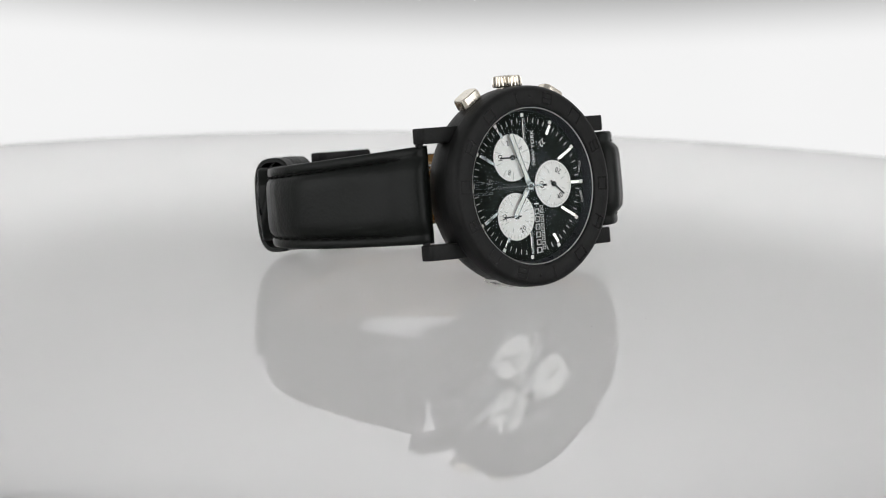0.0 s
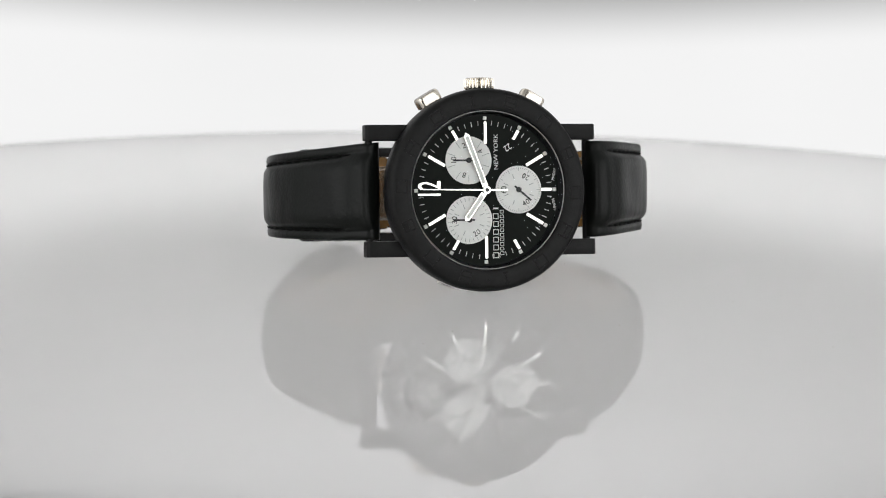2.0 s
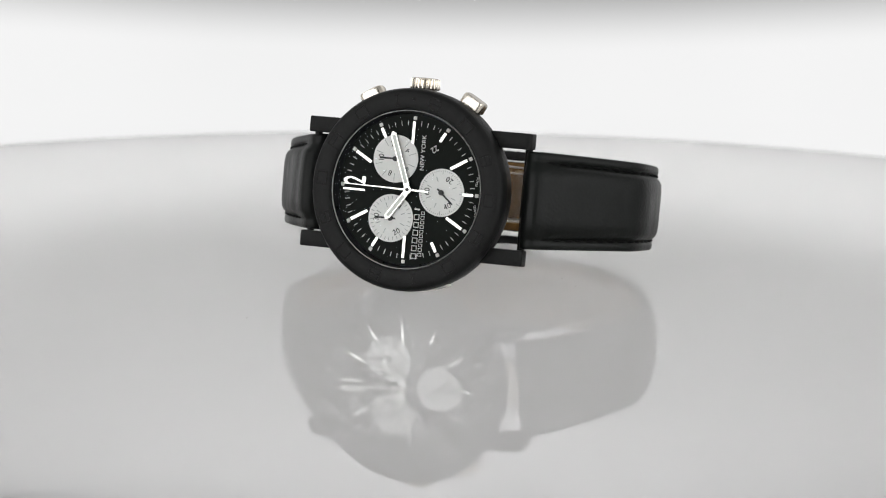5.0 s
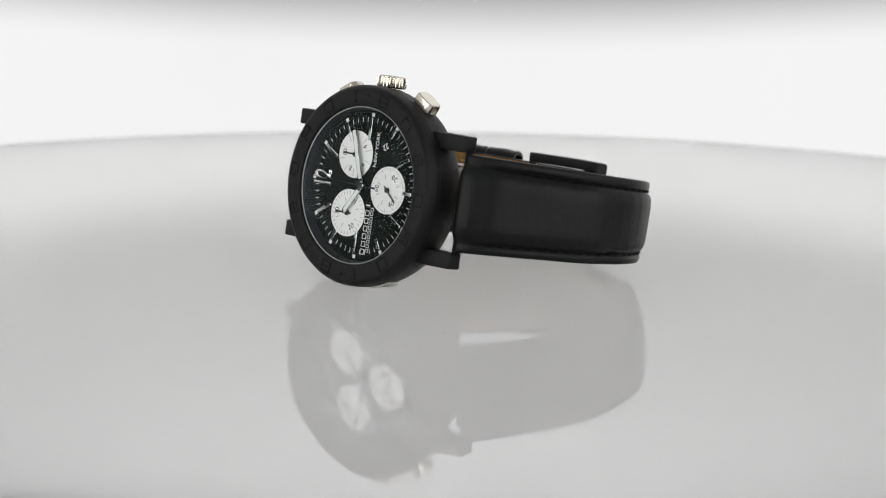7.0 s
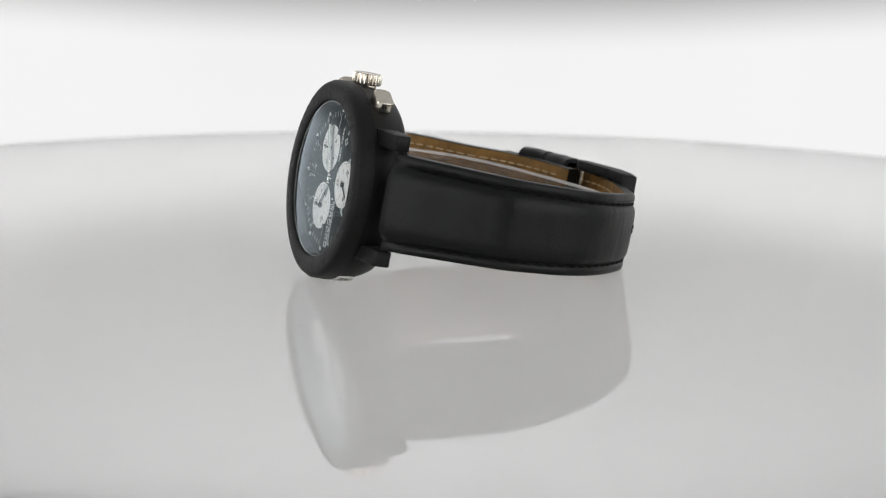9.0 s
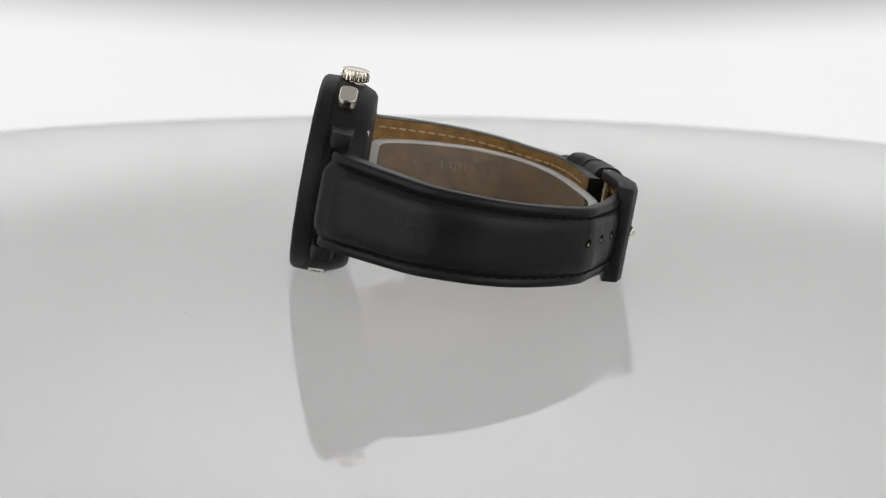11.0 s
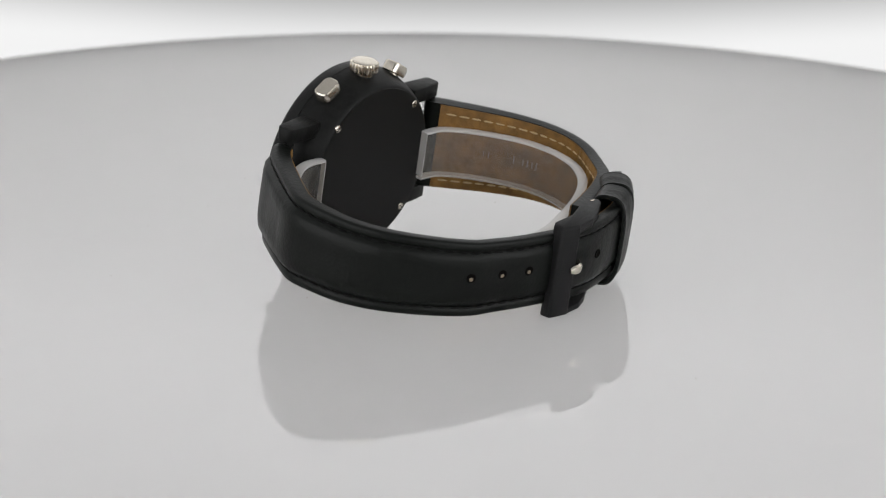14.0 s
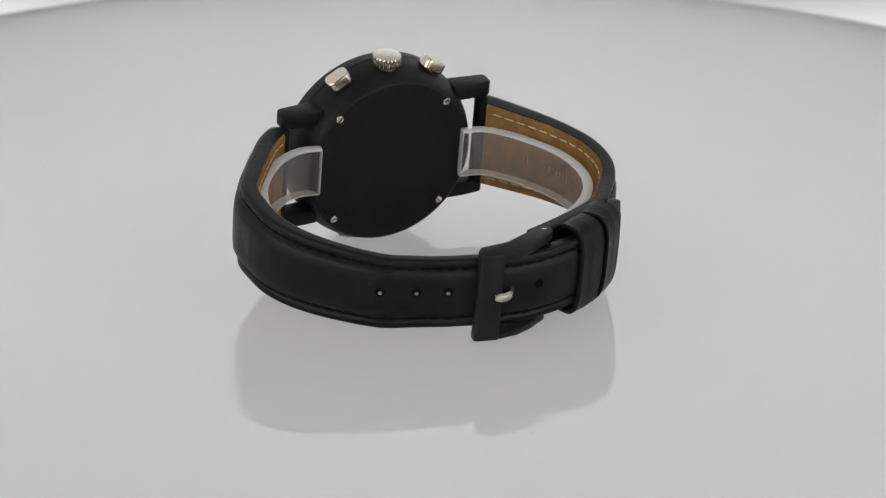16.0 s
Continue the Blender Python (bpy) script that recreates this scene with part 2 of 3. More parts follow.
def spline(points, n):
    """Evenly spaced (x, y) points with outward normals along a Catmull-Rom curve."""
    p = [Vector(q) for q in points]
    p = [2 * p[0] - p[1]] + p + [2 * p[-1] - p[-2]]
    dense = []
    for i in range(1, len(p) - 2):
        for k in range(24):
            u = k / 24
            a, b, c, d = p[i - 1:i + 3]
            dense.append(0.5 * (2 * b + (c - a) * u + (2 * a - 5 * b + 4 * c - d) * u * u + (3 * b - a - 3 * c + d) * u ** 3))
    dense.append(p[-2])
    run = [0.0]
    for a, b in zip(dense, dense[1:]):
        run.append(run[-1] + (b - a).length)
    out = []
    for i in range(n):
        s = run[-1] * i / (n - 1)
        out.append(Vector((np.interp(s, run, [q.x for q in dense]), np.interp(s, run, [q.y for q in dense]))))
    return out, run[-1]


def sided(points, sign):
    """Unit normals of a plan curve, on the side given by sign."""
    res = []
    for i in range(len(points)):
        t = (points[min(i + 1, len(points) - 1)] - points[max(i - 1, 0)]).normalized()
        res.append(Vector((t.y, -t.x)) * sign)
    return res


def ribbon(points, normals, section, cap=True):
    """Sweeps section(i, s) -> list of (z, offset) mm along a plan curve; closed section."""
    bm = bmesh.new()
    rings = []
    n = len(points)
    for i, (q, nm) in enumerate(zip(points, normals)):
        rings.append([bm.verts.new(((q.x + nm.x * o) * MM, (q.y + nm.y * o) * MM, z * MM)) for z, o in section(i / (n - 1))])
    for a, b in zip(rings, rings[1:]):
        for i in range(len(a)):
            j = (i + 1) % len(a)
            bm.faces.new((a[i], a[j], b[j], b[i]))
    if cap:
        bm.faces.new(rings[0][::-1])
        bm.faces.new(rings[-1])
    return bm


def capsule(bm, a, b, r, n=6):
    """A short thread from a to b, in mm."""
    a, b = Vector(a) * MM, Vector(b) * MM
    turn = (b - a).to_track_quat("Z", "Y").to_matrix()
    rings = []
    for u, rr in ((-0.12, 0.35), (0.1, 0.9), (0.5, 1.0), (0.9, 0.9), (1.12, 0.35)):
        c = a + (b - a) * u
        rings.append([bm.verts.new(c + turn @ Vector((math.cos(k) * r * rr * MM, math.sin(k) * r * rr * MM, 0))) for k in (2 * math.pi * i / n for i in range(n))])
    for p, q in zip(rings, rings[1:]):
        for i in range(n):
            j = (i + 1) % n
            bm.faces.new((p[i], p[j], q[j], q[i]))
    bm.faces.new(rings[0][::-1])
    bm.faces.new(rings[-1])


def lettering(name, text, size, depth, material, parent, m, label="", edge=0.0):
    """Raised letters facing -y; size in mm."""
    cu = bpy.data.curves.new(name, "FONT")
    cu.body, cu.size, cu.extrude, cu.bevel_depth = text, size * MM, depth * MM, edge * MM
    cu.align_x, cu.align_y = "CENTER", "CENTER"
    cu.resolution_u = 3
    tmp = bpy.data.objects.new(name, cu)
    scene.collection.objects.link(tmp)
    bpy.context.view_layer.update()
    me = bpy.data.meshes.new_from_object(tmp.evaluated_get(bpy.context.evaluated_depsgraph_get()))
    bpy.data.objects.remove(tmp)
    me.materials.clear()
    me.materials.append(material)
    me.transform(pose(0, 0, 0, 90))
    me.transform(m)
    ob = new(name, me)
    ob.parent = parent
    return tagged(ob, label)


def thing(name, label, category, group="", kind=""):
    return tagged(new(name), label, category, group, kind)


def spin(degrees):
    """A turn in the dial's plane, clockwise as one reads the face."""
    return pose(0, 0, 0, 0, degrees, 0)


def clock(hours, r):
    """(x, z) in mm of an hour angle on the dial: twelve points to -x, three to +z."""
    a = radians(hours * 30)
    return -r * math.cos(a), r * math.sin(a)


def upright(hours):
    """The turn that brings +z of a mark to the outward direction of that hour."""
    x, z = clock(hours, 1)
    return pose(0, 0, 0, 0, math.degrees(math.atan2(x, z)), 0)


# ---------------------------------------------------------------- the light tent, the turntable and its base
def wall_strip(name, radius, a0, a1, z0, z1, thick, material, n=64, rows=1):
    bm = bmesh.new()
    inner, outer = [], []
    for i in range(n + 1):
        a = radians(a0 + (a1 - a0) * i / n)
        inner.append([bm.verts.new((radius * math.sin(a), radius * math.cos(a), z0 + (z1 - z0) * k / rows)) for k in range(rows + 1)])
        outer.append([bm.verts.new(((radius + thick) * math.sin(a), (radius + thick) * math.cos(a), z0 + (z1 - z0) * k / rows)) for k in range(rows + 1)])
    for i in range(n):
        for k in range(rows):
            bm.faces.new((inner[i][k], inner[i + 1][k], inner[i + 1][k + 1], inner[i][k + 1]))
            bm.faces.new((outer[i][k], outer[i][k + 1], outer[i + 1][k + 1], outer[i + 1][k]))
        bm.faces.new((inner[i][0], outer[i][0], outer[i + 1][0], inner[i + 1][0]))
        bm.faces.new((inner[i][rows], inner[i + 1][rows], outer[i + 1][rows], outer[i][rows]))
    for i in (0, n):
        for k in range(rows):
            bm.faces.new((inner[i][k], inner[i][k + 1], outer[i][k + 1], outer[i][k]))
    return part(name, bm, material)


def build_setting():
    slot = 12.0
    tagged(wall_strip("wall_back", 0.95, -100, 100, -0.25, 1.10, 0.004, M_TENT), "white lit fabric wall of the light tent", "wall", kind="structure")
    for name, a0, a1 in (("wall_front_east", 100.2, 180 - slot), ("wall_front_west", -180 + slot, -100.2)):
        tagged(wall_strip(name, 0.95, a0, a1, 0.552, 1.10, 0.004, M_TENT, n=24), "white lit fabric wall of the light tent", "wall", kind="structure")
        tagged(wall_strip(name.replace("wall_front", "softbox"), 0.95, a0, a1, -0.02, 0.55, 0.004, M_FRONT, n=24), "bright softbox beside the camera opening", "softbox", kind="structure")
        tagged(wall_strip(name.replace("wall_front", "wall_low"), 0.95, a0, a1, -0.25, -0.022, 0.004, M_TENT, n=24), "white lit fabric wall of the light tent", "wall", kind="structure")
    roof = bmesh.new()
    bmesh.ops.create_circle(roof, cap_ends=True, segments=96, radius=0.954)
    got = bmesh.ops.extrude_face_region(roof, geom=roof.faces[:])
    bmesh.ops.translate(roof, verts=[v for v in got["geom"] if isinstance(v, bmesh.types.BMVert)], vec=(0, 0, 0.006))
    bmesh.ops.translate(roof, verts=roof.verts, vec=(0, 0, 1.102))
    tagged(part("ceiling", roof, M_ROOF), "white lit fabric roof of the light tent", "ceiling", kind="structure")
    floor = bmesh.new()
    bmesh.ops.create_circle(floor, cap_ends=True, segments=96, radius=1.60)
    got = bmesh.ops.extrude_face_region(floor, geom=floor.faces[:])
    bmesh.ops.translate(floor, verts=[v for v in got["geom"] if isinstance(v, bmesh.types.BMVert)], vec=(0, 0, -0.02))
    bmesh.ops.translate(floor, verts=floor.verts, vec=(0, 0, -0.25))
    tagged(part("floor", floor, M_BASE), "white laminate table top under the turntable", "table top", kind="structure")


def build_panel():
    box = lathe([(0, -28), (197, -28), (197, -26), (200.5, -26), (201, -26.5), (201, -249.5), (0, -249.5)], n=96, closed=False)
    bmesh.ops.transform(box, matrix=pose(0, 0, 0, 90), verts=box.verts)
    base = tagged(part("turntable_base", box, M_BASE), "round white base under the turntable disc", "turntable base", kind="structure")
    lit = lathe([(0, -24.0), (195.5, -24.0), (196, -24.5), (196, -27.9), (0, -27.9)], n=96, closed=False)
    bmesh.ops.transform(lit, matrix=pose(0, 0, 0, 90), verts=lit.verts)
    part("light_panel", lit, M_PANEL, base, "lit white panel shining up through the disc")


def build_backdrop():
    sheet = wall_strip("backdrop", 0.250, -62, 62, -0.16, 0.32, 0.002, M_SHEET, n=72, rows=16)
    return tagged(sheet, "curved white sheet with painted-in graded glow behind the turntable", "backdrop", kind="structure")


def build_turntable():
    table = thing("turntable", "round glossy white acrylic turntable disc on a hub", "turntable")
    profile = [(0, 0), (60, 0), (130, 0), (187, 0), (200.2, 0), (200.6, 0), (201.4, -0.25), (201.9, -0.8), (202.0, -1.6), (202.0, -4.2), (201.6, -4.8), (200.8, -5), (0, -5)]
    bm = lathe([(r, y) for r, y in profile], n=192, closed=False)
    bmesh.ops.transform(bm, matrix=pose(0, 0, 0, 90), verts=bm.verts)
    part("disc", bm, M_DISC, table)
    ring = lathe([(197.5, -5.02), (200.4, -5.02), (200.8, -5.4), (200.8, -25.4), (200.4, -25.9), (197.5, -25.9), (197.1, -25.4), (197.1, -5.4)], n=128)
    bmesh.ops.transform(ring, matrix=pose(0, 0, 0, 90), verts=ring.verts)
    part("bearing_ring", ring, M_RIM, table, "white ring under the rim of the disc")
    return table


# ---------------------------------------------------------------- the watch
def build_case(watch):
    # middle case and back
    case = part("case", lathe([(15.9, 0.9), (20.0, 0.9), (20.08, 1.0), (20.0, 2.0), (19.88, 3.8), (19.45, 5.4), (18.7, 7.3), (18.15, 8.35), (17.7, 8.75), (17.5, 8.8), (17.45, 8.95), (17.3, 8.97), (16.1, 8.98), (8.0, 9.05), (0, 9.1), (0, 1.3), (15.9, 1.3)], 128, closed=False), M_CASE, watch, "matte black carbon case")
    # bezel ring
    bezel = part("bezel", lathe([(15.7, 0.6), (15.75, -2.0), (15.95, -2.42), (16.4, -2.62), (19.0, -2.49), (19.6, -2.2), (20.0, -1.5), (20.1, 0.88), (15.7, 0.88)], 144), M_CASE, watch, "matte black carbon bezel with worn engraving")
    # engraved plain marks on the bezel: two rounds of seven, a dot before each round
    for half in range(2):
        for i, wide in enumerate((2.3, 2.5, 2.0, 2.4, 2.5, 2.4, 0.0)):
            m = spin(15.5 + 180.5 * half + 25.6 * i) @ pose(0, -2.555 * MM, 17.7 * MM, -2.86)
            h, e = 1.2, 0.16
            bm = block(-wide / 2 - e, -wide / 2 + e, -0.030, 0.05, -h, h, 0.02, 1)
            if wide:
                block(wide / 2 - e, wide / 2 + e, -0.030, 0.05, -h, h, 0.02, 1, bm)
                block(-wide / 2, wide / 2, -0.028, 0.05, h - 2 * e, h, 0.02, 1, bm)
                if i % 3 != 1:
                    block(-wide / 2, wide / 2, -0.028, 0.05, -h, -h + 2 * e, 0.02, 1, bm)
                if i % 2 == 0:
                    block(-wide / 2, wide / 2, -0.026, 0.05, -e, e, 0.02, 1, bm)
            else:
                for w in (-h + e, h - e):
                    block(-0.5, 0.5, -0.028, 0.05, w - e, w + e, 0.02, 1, bm)
            bmesh.ops.transform(bm, matrix=m, verts=bm.verts)
            part("engraved_bar", bm, M_ENGRAVE, bezel)
        bm = lathe([(0, -0.03), (0.26, -0.03), (0.30, 0.05), (0, 0.05)], 14, closed=False)
        bmesh.ops.transform(bm, matrix=spin(1.0 + 180 * half) @ pose(0, -2.56 * MM, 17.85 * MM), verts=bm.verts)
        part("engraved_dot", bm, M_ENGRAVE, bezel)
    # lugs with spring bars
    for sx in (-1, 1):
        for sz in (-1, 1):
            outline = [(15.0, 1.6), (19.3, 2.0), (23.1, 2.4), (23.6, 2.9), (23.6, 5.5), (23.1, 6.0), (20.4, 6.3), (18.6, 6.4), (15.0, 6.3)]
            bm = bmesh.new()
            lo = [bm.verts.new((sx * x * MM, y * MM, sz * 9.9 * MM)) for x, y in outline]
            hi = [bm.verts.new((sx * x * MM, y * MM, sz * 13.05 * MM)) for x, y in outline]
            bm.faces.new(lo)
            bm.faces.new(hi)
            for i in range(len(outline)):
                j = (i + 1) % len(outline)
                bm.faces.new((lo[i], lo[j], hi[j], hi[i]))
            bmesh.ops.recalc_face_normals(bm, faces=bm.faces)
            bmesh.ops.bevel(bm, geom=bm.edges[:], offset=0.28 * MM, segments=2, affect="EDGES", profile=0.5)
            part("lug", bm, M_CASE, watch)
        bm = lathe([(0, -9.95), (0.6, -9.95), (0.75, -9.85), (0.75, 9.85), (0.6, 9.95), (0, 9.95)], 20, closed=False)
        bmesh.ops.transform(bm, matrix=pose(sx * 22.4 * MM, 5.2 * MM, 0, 90), verts=bm.verts)
        part("spring_bar", bm, M_BUCKLE, watch, "dark spring bar")
    # case-back screws
    for sx in (-1, 1):
        for sz in (-1, 1):
            px, pz = (12.3 if sx > 0 else -11.8), (11.8 if sz > 0 else -11.3)
            head = lathe([(0, 0.2), (0.66, 0.18), (0.85, 0.02), (0.85, -0.5), (0, -0.5)], 20, closed=False)
            bmesh.ops.transform(head, matrix=pose(px * MM, 8.88 * MM, pz * MM), verts=head.verts)
            slot = block(-0.66, 0.66, 0.14, 0.23, -0.1, 0.1, 0.0, m=pose(px * MM, 8.88 * MM, pz * MM, 0, 35 * sx + 20 * sz, 0))
            part("screw_slot", slot, M_INK, case)
            part("screw", head, M_GOLD, case, "small polished steel screw")
    # curved light plate let into the underside of the rim
    def underside(a0, a1, y0, y1, r0, r1, n):
        band = bmesh.new()
        rows = []
        for i in range(n + 1):
            a = radians(a0 + (a1 - a0) * i / n)
            rows.append([band.verts.new((r * math.sin(a) * MM, y * MM, -r * math.cos(a) * MM)) for r, y in ((r0 - 0.3, y0), (r0, y0), (r1, y1), (r1 - 0.3, y1))])
        for a, b in zip(rows, rows[1:]):
            for k in range(4):
                m = (k + 1) % 4
                band.faces.new((a[k], a[m], b[m], b[k]))
        band.faces.new(rows[0])
        band.faces.new(rows[-1][::-1])
        return band

    plate = part("rim_plate", underside(-26, 26, 1.5, 4.8, 20.18, 20.16, 28), M_PLATE, case, "curved silver engraved plate under the rim")
    for a in (-23.5, -21.6, -19.9, 19.2, 21.0, 23.0):
        part("engraved_bar", underside(a - 0.45, a + 0.45, 2.2, 4.1, 20.20, 20.19, 2), M_INK, plate)
    return case, bezel


def build_crown(watch):
    n = 22
    bm = bmesh.new()
    rings = []
    for z, r, deep in ((19.2, 2.1, 0), (19.9, 2.1, 0), (20.0, 2.75, 0.22), (20.2, 2.98, 0.36), (21.8, 2.98, 0.36), (22.1, 2.82, 0.26), (22.28, 2.4, 0), (22.36, 1.2, 0)):
        rings.append([bm.verts.new(((r - (deep if k % 4 in (2, 3) else 0)) * math.cos(2 * math.pi * k / (4 * n)) * MM, (3.8 + (r - (deep if k % 4 in (2, 3) else 0)) * math.sin(2 * math.pi * k / (4 * n))) * MM, z * MM)) for k in range(4 * n)])
    for a, b in zip(rings, rings[1:]):
        for i in range(4 * n):
            j = (i + 1) % (4 * n)
            bm.faces.new((a[i], a[j], b[j], b[i]))
    bm.faces.new(rings[0][::-1])
    bm.faces.new(rings[-1])
    part("crown", bm, M_GOLD, watch, "fluted polished white-gold crown", angle=25)
    for side in (-1, 1):
        m = pose(0, 3.6 * MM, 0) @ pose(0, 0, 0, 0, side * 30.5, 0)
        stem = lathe([(0, 0), (1.2, 0), (1.2, 2.6), (0, 2.6)], 24, closed=False)
        bmesh.ops.transform(stem, matrix=m @ pose(0, 0, 18.8 * MM, 90), verts=stem.verts)
        cap = []
        for cx, cy, a0 in ((1.3, 0.55, 0), (-1.3, 0.55, 90), (-1.3, -0.55, 180), (1.3, -0.55, 270)):
            cap += [(cx + 1.25 * math.cos(radians(a0 + 18 * i)), cy + 1.3 * math.sin(radians(a0 + 18 * i))) for i in range(6)]
        body = bmesh.new()
        rings = [[body.verts.new((x * g * MM, y * g * MM, z * MM)) for x, y in cap] for z, g in ((19.9, 0.94), (20.05, 1.0), (21.5, 1.0), (21.95, 0.95), (22.12, 0.86))]
        for a, b in zip(rings, rings[1:]):
            for i in range(len(cap)):
                body.faces.new((a[i], a[(i + 1) % len(cap)], b[(i + 1) % len(cap)], b[i]))
        body.faces.new(rings[0][::-1])
        body.faces.new(rings[-1])
        bmesh.ops.transform(body, matrix=m, verts=body.verts)
        pusher = part("pusher", body, M_GOLD, watch, "polished white-gold chronograph pusher", angle=22)
        part("stem", stem, M_GOLD, pusher)


def build_dial(watch):
    dial = part("dial", lathe([(0, 0.0), (15.3, 0.0), (15.3, 0.35), (0, 0.35)], 120, closed=False), M_DIAL, watch, "glossy black dial with silver markers")
    part("flange", lathe([(15.0, -0.02), (15.66, -2.05), (15.69, 0.3), (15.0, 0.3)], 120), M_REHAUT, watch, "sloped black flange with a bright rim line")
    part("rim_line", lathe([(15.50, -1.94), (15.62, -2.10), (15.68, -2.04), (15.56, -1.88)], 120), M_PLATE, watch, "thin bright ring")
    # hour markers
    for h in range(1, 13):
        x, z = clock(h, 14.2)
        m = pose(x * MM, 0, z * MM) @ upright(h)
        part("minute_square", block(-0.36, 0.36, -0.14, 0.05, -0.36, 0.36, 0.06, 1, m=m), M_LUME, dial)
        if h == 12:
            continue
        length = {3: 4.5, 9: 4.5, 6: 2.3, 1: 4.0, 5: 4.0, 7: 4.0, 11: 4.0}[h] if h in (3, 9, 6, 1, 5, 7, 11) else 2.2
        part("hour_marker", block(-0.36, 0.36, -0.42, 0.05, -length - 0.62, -0.62, 0.09, 2, m=m), M_POLISH, dial, "applied polished silver baton", angle=20)
    ticks = bmesh.new()
    for k in range(60):
        if k % 5:
            x, z = clock(k / 5, 14.0)
            block(-0.05, 0.05, -0.03, 0.03, -1.25, -0.3, 0.0, bm=ticks, m=pose(x * MM, 0, z * MM) @ upright(k / 5))
    tagged(part("minute_track", ticks, M_PRINT, dial, "printed white minute ticks"), kind="stuff")
    read = pose(0, 0, 0, 0, -90, 0)
    # the twelve
    twelve = pose(-11.3 * MM, -0.16 * MM, 0.1 * MM) @ read @ Matrix.Diagonal((0.56, 1, 1, 1))
    lettering("numeral_twelve", "12", 6.6, 0.14, M_POLISH, dial, twelve, "applied polished silver numeral with bevelled edges", 0.10)
    # printed words, reading from nine towards three
    lettering("city_lettering", "NEW YORK", 1.22, 0.02, M_PRINT, dial, pose(2.25 * MM, -0.03 * MM, 7.5 * MM) @ read @ Matrix.Diagonal((1.10, 1, 1, 1)))
    # hollow plain bars in place of the maker's and the model's names
    for x, z0, z1, tall, n, e in ((2.05, -13.7, -2.9, 1.12, 7, 0.14), (3.3, -13.0, -3.9, 0.78, 10, 0.10)):
        step = (z1 - z0) / n
        for i in range(n):
            a, b = z0 + step * (i + 0.14), z0 + step * (i + 0.86)
            lo, hi = x - tall / 2, x + tall / 2
            if n == 7 and i == 6:
                bar = block(lo, hi, -0.04, 0.03, (a + b) / 2 - e, (a + b) / 2 + e, 0.0)
            else:
                bar = block(lo, hi, -0.04, 0.03, a, a + e, 0.0)
                block(lo, hi, -0.04, 0.03, b - e, b, 0.0, bm=bar)
                block(lo, lo + e, -0.039, 0.03, a, b, 0.0, bm=bar)
                block(hi - e, hi, -0.039, 0.03, a, b, 0.0, bm=bar)
            part("name_bar", bar, M_PRINT, dial)
    lettering("origin_lettering", "S.SWISS", 0.72, 0.012, M_PRINT, dial, pose(14.15 * MM, -0.03 * MM, -3.0 * MM) @ pose(0, 0, 0, 0, -102, 0))
    lettering("origin_lettering", "MADE.S", 0.72, 0.012, M_PRINT, dial, pose(14.15 * MM, -0.03 * MM, 3.0 * MM) @ pose(0, 0, 0, 0, -78, 0))
    # date window
    m = pose(4.6 * MM, 0, 8.4 * MM) @ pose(0, 0, 0, 0, 145, 0)
    part("date_plate", block(-1.55, 1.55, -0.05, 0.06, -1.15, 1.15, 0.03, 1, m=m), M_DIAL, dial, "black date plate")
    lettering("date_numeral", "22", 1.75, 0.02, M_PRINT, dial, m @ pose(0, -0.07 * MM, 0) @ Matrix.Diagonal((0.9, 1, 1, 1)), "printed white date")
    # sub-dials
    for h, texts, ticks_n, hand_h in ((2, (("10", -90), ("2", -18), ("4", 54), ("6", 126), ("8", 198)), 10, 12.0), (6, (("60", -90), ("20", 30), ("40", 150)), 60, 7.35), (10, (("30", -90), ("10", 30), ("20", 150)), 30, 12.0)):
        cx, cz = clock(h, 6.8)
        c = pose(cx * MM, 0, cz * MM)
        bm = lathe([(0, -0.10), (4.4, -0.10), (4.55, -0.10), (4.72, -0.05), (4.74, 0.05), (0, 0.05)], 72, closed=False)
        bmesh.ops.translate(bm, verts=bm.verts, vec=(cx * MM, 0, cz * MM))
        part("subdial", bm, M_SUB, dial, "silvered white recessed sub-dial")
        ring = bmesh.new()
        for k in range(ticks_n):
            a = spin(360.0 * k / ticks_n)
            inner = 4.15 if ticks_n == 60 and k % 5 else (3.7 if ticks_n > 10 else 2.9)
            block(-0.05, 0.05, -0.125, -0.09, inner, 4.4, 0.0, bm=ring, m=c @ a)
        if ticks_n > 10:
            for k in range(8):
                block(-0.06, 0.06, -0.125, -0.09, 2.3, 3.3, 0.0, bm=ring, m=c @ spin(22.5 + 45 * k))
        tagged(part("scale_ticks", ring, M_GREYPRINT, dial, "fine grey printed scale"), kind="stuff")
        for body, a in texts:
            q = spin(a) @ Vector((0, 0, 3.0 * MM))
            turn = a + 180 if 0 < a < 180 else a
            lettering("scale_numeral", body, 1.55, 0.012, M_INK, dial, c @ pose(q.x, -0.115 * MM, q.z) @ pose(0, 0, 0, 0, turn, 0))
        hand = block(-0.17, 0.17, -0.40, -0.30, -1.1, 3.3, 0.03, 1, m=c @ upright(hand_h))
        hub = lathe([(0, -0.62), (0.42, -0.6), (0.52, -0.5), (0.52, -0.12), (0, -0.12)], 24, closed=False)
        bmesh.ops.translate(hub, verts=hub.verts, vec=(cx * MM, 0, cz * MM))
        part("small_hand", join(hand, hub), M_INK, dial, "small black counter hand")
